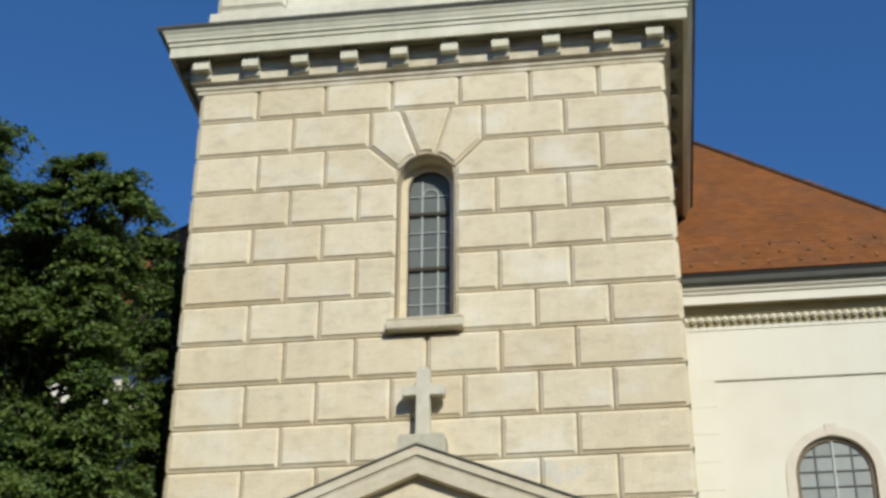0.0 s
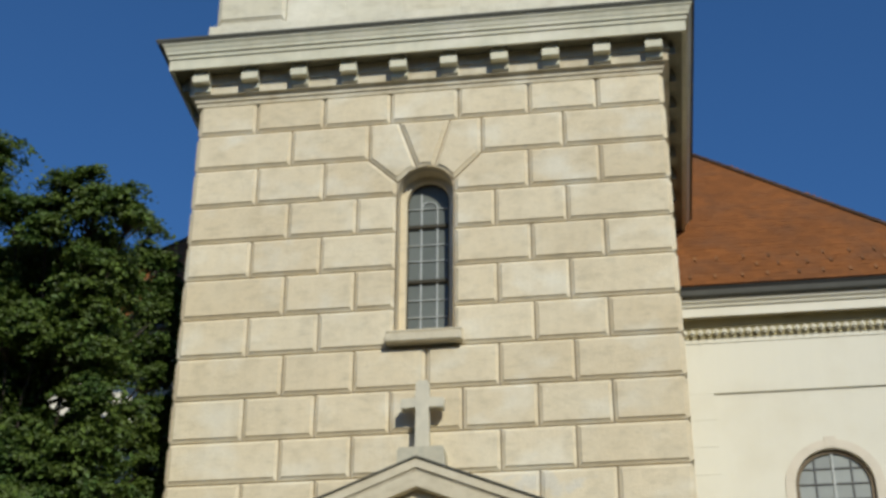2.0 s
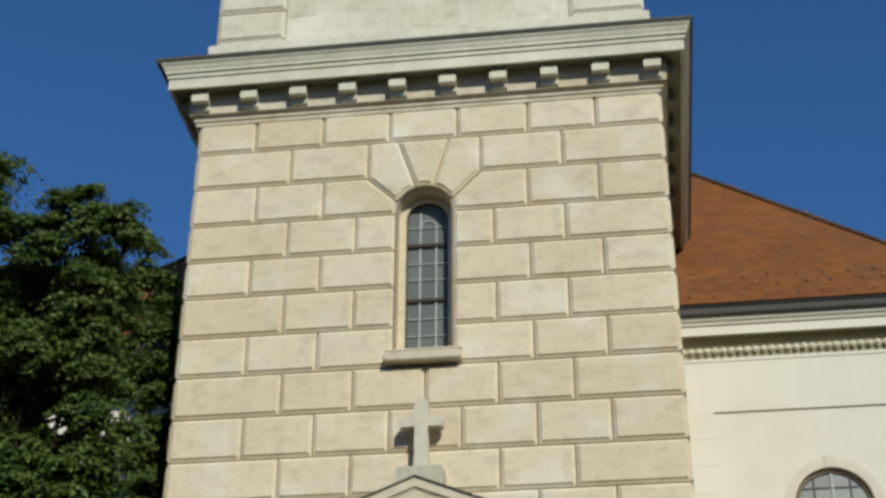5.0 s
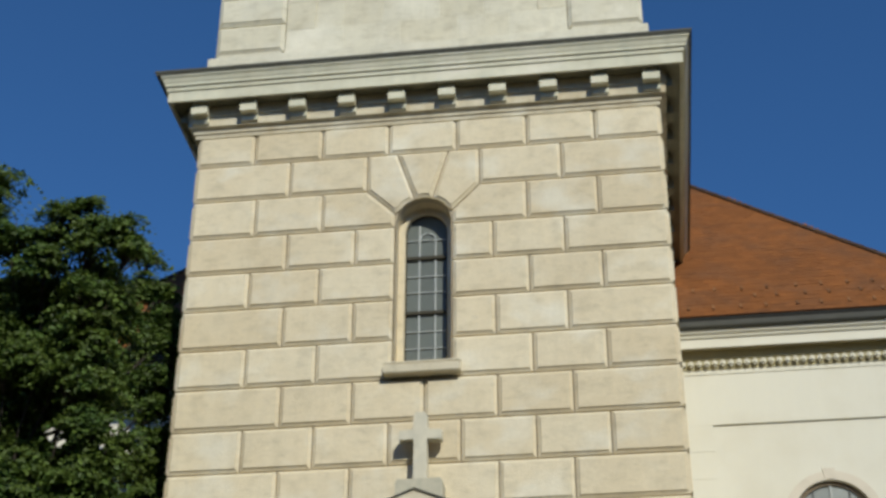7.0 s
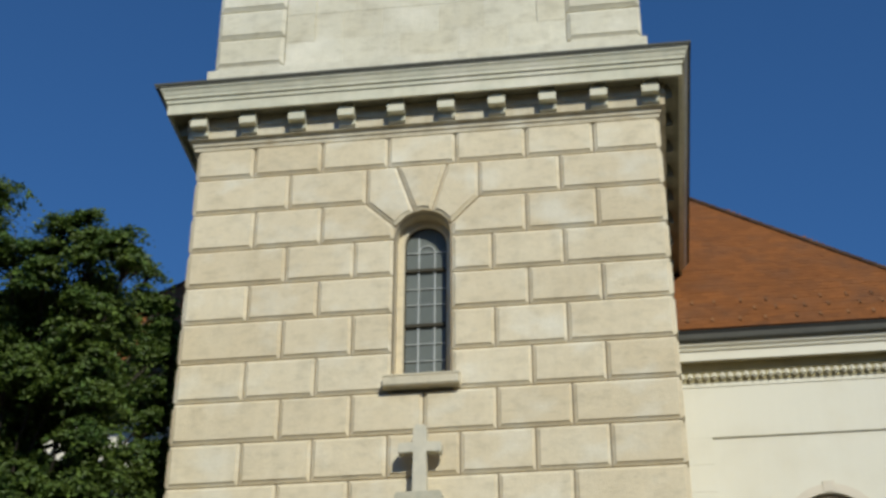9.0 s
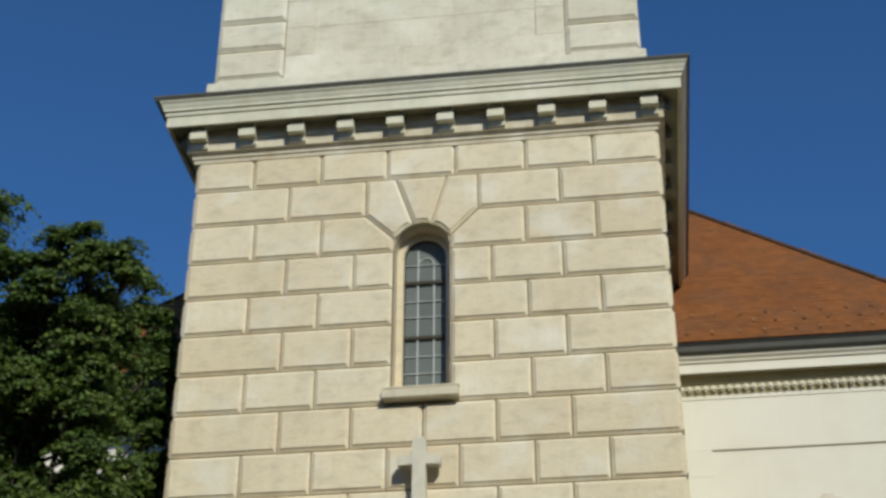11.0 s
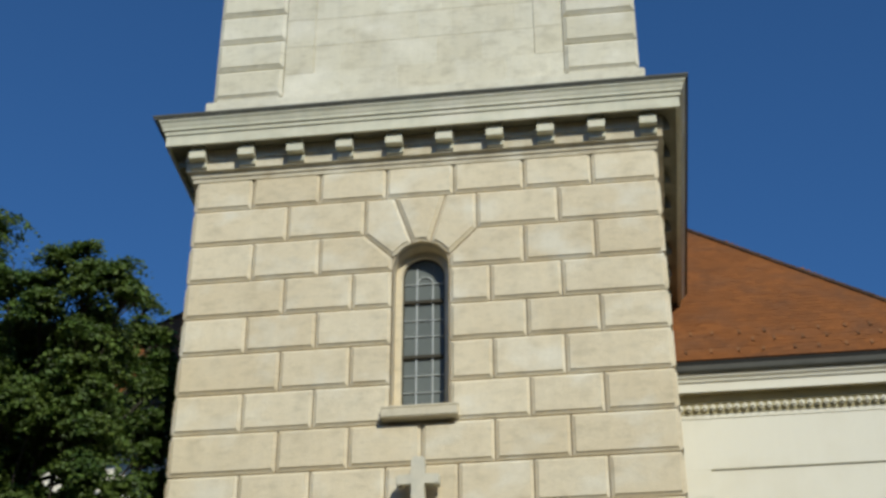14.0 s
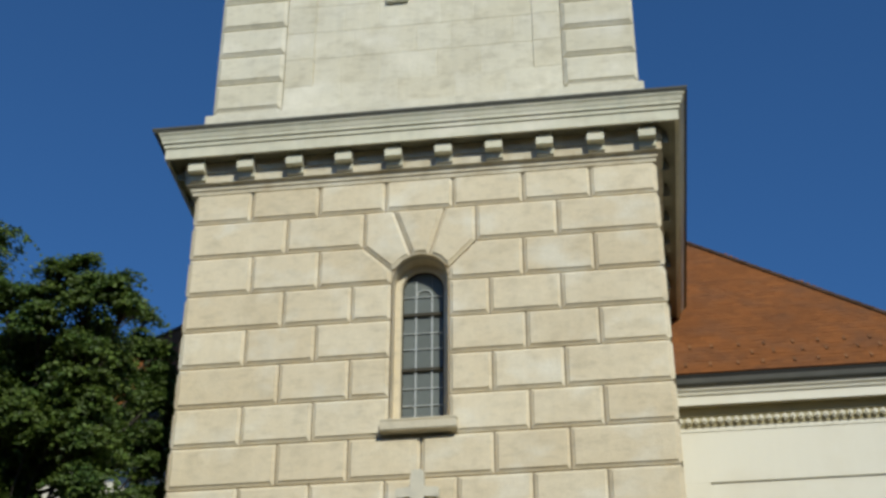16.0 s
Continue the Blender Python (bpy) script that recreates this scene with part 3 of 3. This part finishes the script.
for r in range(ROWS_UP):
    s0 = 0.15 * r
    lim = EX - s0 / slope
    k = int(lim / TW) + 1
    for i in range(-k, k):
        x = (i + 0.5 * (r % 2)) * TW
        if x + TW / 2 > lim or x + TW / 2 < EX - EXL - lim:
            continue
        lift = 0.0075 + rng.uniform(0, 0.004)
        skew = rng.uniform(-0.006, 0.006)
        low = Vector((0, EYV, EZ)) + up * (s0 + skew) + out * lift
        high = Vector((0, EYV, EZ)) + up * (s0 + 0.22) + out * 0.006
        b0 = len(verts)
        for px, base in ((x + 0.003, low), (x + TW - 0.003, low), (x + TW - 0.003, high), (x + 0.003, high)):
            verts.append((px, base.y, base.z))
        d = -out * 0.007
        for px in (x + 0.003, x + TW - 0.003):
            verts.append((px, low.y + d.y, low.z + d.z))
        faces += [(b0, b0 + 1, b0 + 2, b0 + 3), (b0 + 4, b0 + 5, b0 + 1, b0)]
me = bpy.data.meshes.new("roof_tiles")
me.from_pydata(verts, [], faces)
part("roof_tiles", me, TILE, roof, kind="stuff")
RIDGE_TILE = bmesh.new()
tube(RIDGE_TILE, [Vector((0, 0, 0)), Vector((0, 0, 0.36))], [0.05, 0.04], 8)
RIDGE_MESH = mesh_from(RIDGE_TILE, "hip_tile")
for sx in (-1, 1):
    a, b = Vector((EX if sx > 0 else -EXL, EYV, EZ + 0.02)), Vector((RX, RIDGE_Y, RIDGE_Z + 0.02))
    d = (b - a).normalized()
    for j in range(int((b - a).length / 0.33)):
        ob = part("hip_tile", RIDGE_MESH, HIP, roof, at=a + d * 0.33 * j)
        ob.rotation_mode = "QUATERNION"
        ob.rotation_quaternion = d.to_track_quat("Z", "Y")
bm = bmesh.new()
box(bm, -0.020, 0.020, -0.012, 0.0, 0.0, 0.019, 0.004)
box(bm, -0.02, 0.02, 0.0, 0.16, 0.0, 0.008)
GUARD = mesh_from(bm, "snow_guard")
for r, off in ((1.5, 0.0), (4.2, 0.2), (6.5, 0.05)):
    p = Vector((0, EYV, EZ)) + up * (0.15 * r) + out * 0.014
    lim = EX - 0.15 * r / slope - 0.2
    for i in range(-20, 21):
        x = off + 0.40 * i + rng.uniform(-0.05, 0.05)
        if 3.3 < abs(x) < lim and rng.random() < 0.75:
            ob = part("snow_guard", GUARD, GUARDS, roof, at=(x, p.y, p.z))
            ob.rotation_euler = (math.atan(RS), 0, 0)

# ---------------------------------------------------------------- tree
TX, TY = -5.2, -0.5
tree = thing("broadleaf_tree", (TX, TY, 0), "tall leafy green tree beside the church tower", "tree")
rng = random.Random(11)
bm = bmesh.new()
base = Vector((TX, TY, 0))
tube(bm, [base + Vector(v) for v in ((0, 0, 0), (0.03, 0, 0.5), (0.05, 0.02, 3), (-0.05, 0.05, 6), (0.1, 0.1, 9), (0.0, 0.1, 10.5), (0.1, 0.1, 11.6))], [0.5, 0.36, 0.31, 0.26, 0.16, 0.09, 0.04], 12)
SUNNY = [  # x, z, radius of the clumps on the open side
    (-5.44, 12.64, 0.27), (-5.6, 12.15, 0.38), (-4.14, 11.96, 0.27), (-4.42, 11.97, 0.21), (-4.62, 11.72, 0.25), (-3.58, 11.72, 0.24), (-3.50, 11.50, 0.18), (-3.92, 11.74, 0.22), (-4.02, 11.51, 0.28), (-5.02, 11.58, 0.37),
    (-4.61, 11.36, 0.26), (-3.99, 10.87, 0.25), (-3.97, 10.43, 0.3), (-3.82, 10.16, 0.21), (-4.82, 10.19, 0.25), (-4.43, 9.99, 0.28), (-4.88, 9.81, 0.25),
    (-4.04, 9.71, 0.29), (-3.68, 9.57, 0.25), (-4.6, 8.67, 0.28), (-4.43, 8.3, 0.34), (-4.7, 8.28, 0.31), (-3.89, 8.17, 0.34), (-3.56, 8.58, 0.27),
    (-3.72, 8.37, 0.27), (-3.4, 7.78, 0.3), (-3.95, 7.73, 0.3), (-4.56, 7.79, 0.34), (-3.62, 9.02, 0.20),
    (-3.36, 8.95, 0.17), (-3.85, 9.12, 0.20)]
SHADY = [  # those towards the nave, half behind the tower
    (-4.03, 11.51, 0.29), (-4.06, 10.92, 0.31), (-4.39, 10.65, 0.22), (-3.98, 11.91, 0.2), (-3.93, 10.48, 0.24), (-3.94, 9.93, 0.3), (-4.14, 9.57, 0.31),
    (-3.92, 9.2, 0.3), (-4.02, 8.77, 0.29), (-3.93, 8.4, 0.35), (-4.42, 12.39, 0.2), (-4.36, 13.0, 0.13), (-4.20, 12.85, 0.13), (-4.25, 12.45, 0.22), (-3.97, 12.25, 0.2), (-3.86, 11.6, 0.2), (-4.5, 12.0, 0.25), (-4.6, 11.3, 0.26),
    (-4.4, 11.0, 0.26)]
LOBES = [(x, -1.5, z, r * 1.08) for x, z, r in SUNNY] + [(x, 1.2, z, r) for x, z, r in SHADY]
LOBES += [(-3.74, 1.25 + 0.1 * (k % 3), 8.2 + 0.4 * k, 0.22) for k in range(10)]
LOBES += [(TX + 1.7 * math.cos(2.4 * k), TY + 1.7 * math.sin(2.4 * k), 5.2 + 0.2 * k, 0.7) for k in range(12) if math.cos(2.4 * k) < 0.75]
for x, y, z, r in LOBES:
    a = base + Vector((0, 0.05, max(2.6, z - 1.6 - abs(x - base.x) * 0.35)))
    e = Vector((x, y, z))
    m = a.lerp(e, 0.5) + Vector((rng.uniform(-0.15, 0.15), rng.uniform(0.0, 0.3), -0.2))
    tube(bm, [a, m, e], [0.035, 0.020, 0.008], 7)
    for _ in range(5):
        d = Vector((rng.gauss(0, 1), rng.gauss(0, 1), rng.gauss(0, 1))).normalized() * r * 0.9
        tube(bm, [e - (e - m) * 0.2, e + d * 0.5 + Vector((0, 0, -0.05)), e + d], [0.02, 0.012, 0.005], 5)
part("trunk", bm, BARK, tree, "grey-brown trunk with spreading limbs", smooth=True)


GAPS = np.array([(-5.24, 10.11, 0.11, -0.426, 0.462), (-5.12, 10.0, 0.08, -0.420, 0.456), (-4.37, 10.2, 0.065, -0.379, 0.467), (-4.16, 10.18, 0.085, -0.367, 0.466),
                 (-4.53, 9.9, 0.06, -0.388, 0.451), (-5.72, 9.82, 0.07, -0.452, 0.446), (-4.23, 8.93, 0.045, -0.371, 0.398), (-5.72, 12.08, 0.06, -0.452, 0.569)])  # openings in the crown: x, z, radius, and how they lean with depth


def leaves(lobes, seed):
    """Sprays of leaves, layered round the ends of the limbs: flat, drooping outwards, with dark slots between the layers."""
    r_ = np.random.RandomState(seed)
    vs = []
    for x, y, z, r in lobes:
        count = int(95 * r * r + 26 * r)
        d = r_.normal(size=(count, 3)) + np.array((0.1, -0.3, 0.35))
        d /= np.linalg.norm(d, axis=1)[:, None]
        rad = r * (0.40 + 0.62 * np.sqrt(r_.rand(count)))
        cen = np.array((x, y, z)) + d * rad[:, None] * np.array((1.1, 1, 0.8))
        cen[:, 2] = np.round(cen[:, 2] / 0.13) * 0.13 + r_.normal(size=count) * 0.018
        for c0, dd in zip(cen, d):
            k = r_.randint(60, 150)
            flat = np.array((dd[0], dd[1], 0.0)) + r_.normal(size=3) * 0.3
            flat[2] *= 0.4
            flat /= np.linalg.norm(flat)
            side = np.cross(flat, (0, 0, 1.0))
            u, w = r_.normal(size=(k, 1)) * r_.uniform(0.09, 0.15), r_.normal(size=(k, 1)) * r_.uniform(0.08, 0.13)
            p = c0 + flat * u + side * w + np.array((0, 0, 1.0)) * (-0.30 * u - 1.6 * (u * u + w * w) + r_.normal(size=(k, 1)) * 0.022)
            back = p[:, 1:2] - 1.0
            clear = np.hypot(p[:, :1] - GAPS[:, 0] - GAPS[:, 3] * back, p[:, 2:] - GAPS[:, 1] - GAPS[:, 4] * back)
            p = p[(clear > GAPS[:, 2] * r_.uniform(0.75, 1.35, size=clear.shape)).all(axis=1)]
            k = len(p)
            nrm = dd * 0.35 + np.array((0.18, -0.50, 0.80)) + r_.normal(size=(k, 3)) * 0.45
            nrm /= np.linalg.norm(nrm, axis=1)[:, None]
            t = np.cross(nrm, r_.normal(size=(k, 3)))
            t /= np.linalg.norm(t, axis=1)[:, None]
            b = np.cross(nrm, t)
            s = r_.uniform(0.014, 0.036, size=(k, 1))
            sag = nrm * s * 0.4
            vs.append(np.stack((p - t * s * 1.3 - sag, p - b * s * 0.85 + t * s * 0.3, p + t * s * 1.5 - sag, p + b * s * 0.85 + t * s * 0.3), axis=1).reshape(-1, 3))
    v = np.concatenate(vs) - np.array((TX, TY, 0))
    me = bpy.data.meshes.new("crown")
    me.from_pydata(v.tolist(), [], np.arange(len(v)).reshape(-1, 4).tolist())
    return me


INNER = []
for k in range(120):                 # the shaded inside of the crown, and the far side close to the nave
    x, y, z = rng.uniform(-5.9, -3.95), rng.uniform(-1.0, -0.2), rng.uniform(6.8, 11.5)
    INNER.append((x, y, z, rng.uniform(0.20, 0.34)))
    if k < 80 and not 9.3 < z + 1.5 < 13.0:
        INNER.append((x - 1.0, y + 3.0, z + 1.5, 0.42))
INNER += [(rng.uniform(-5.9, -4.1), rng.uniform(-0.8, 0.0), rng.uniform(10.4, 11.5), 0.30) for k in range(26)]
part("crown", leaves(LOBES + INNER, 3), LEAF, tree, "dense dark green foliage in uneven clumps", at=(TX, TY, 0), kind="stuff")
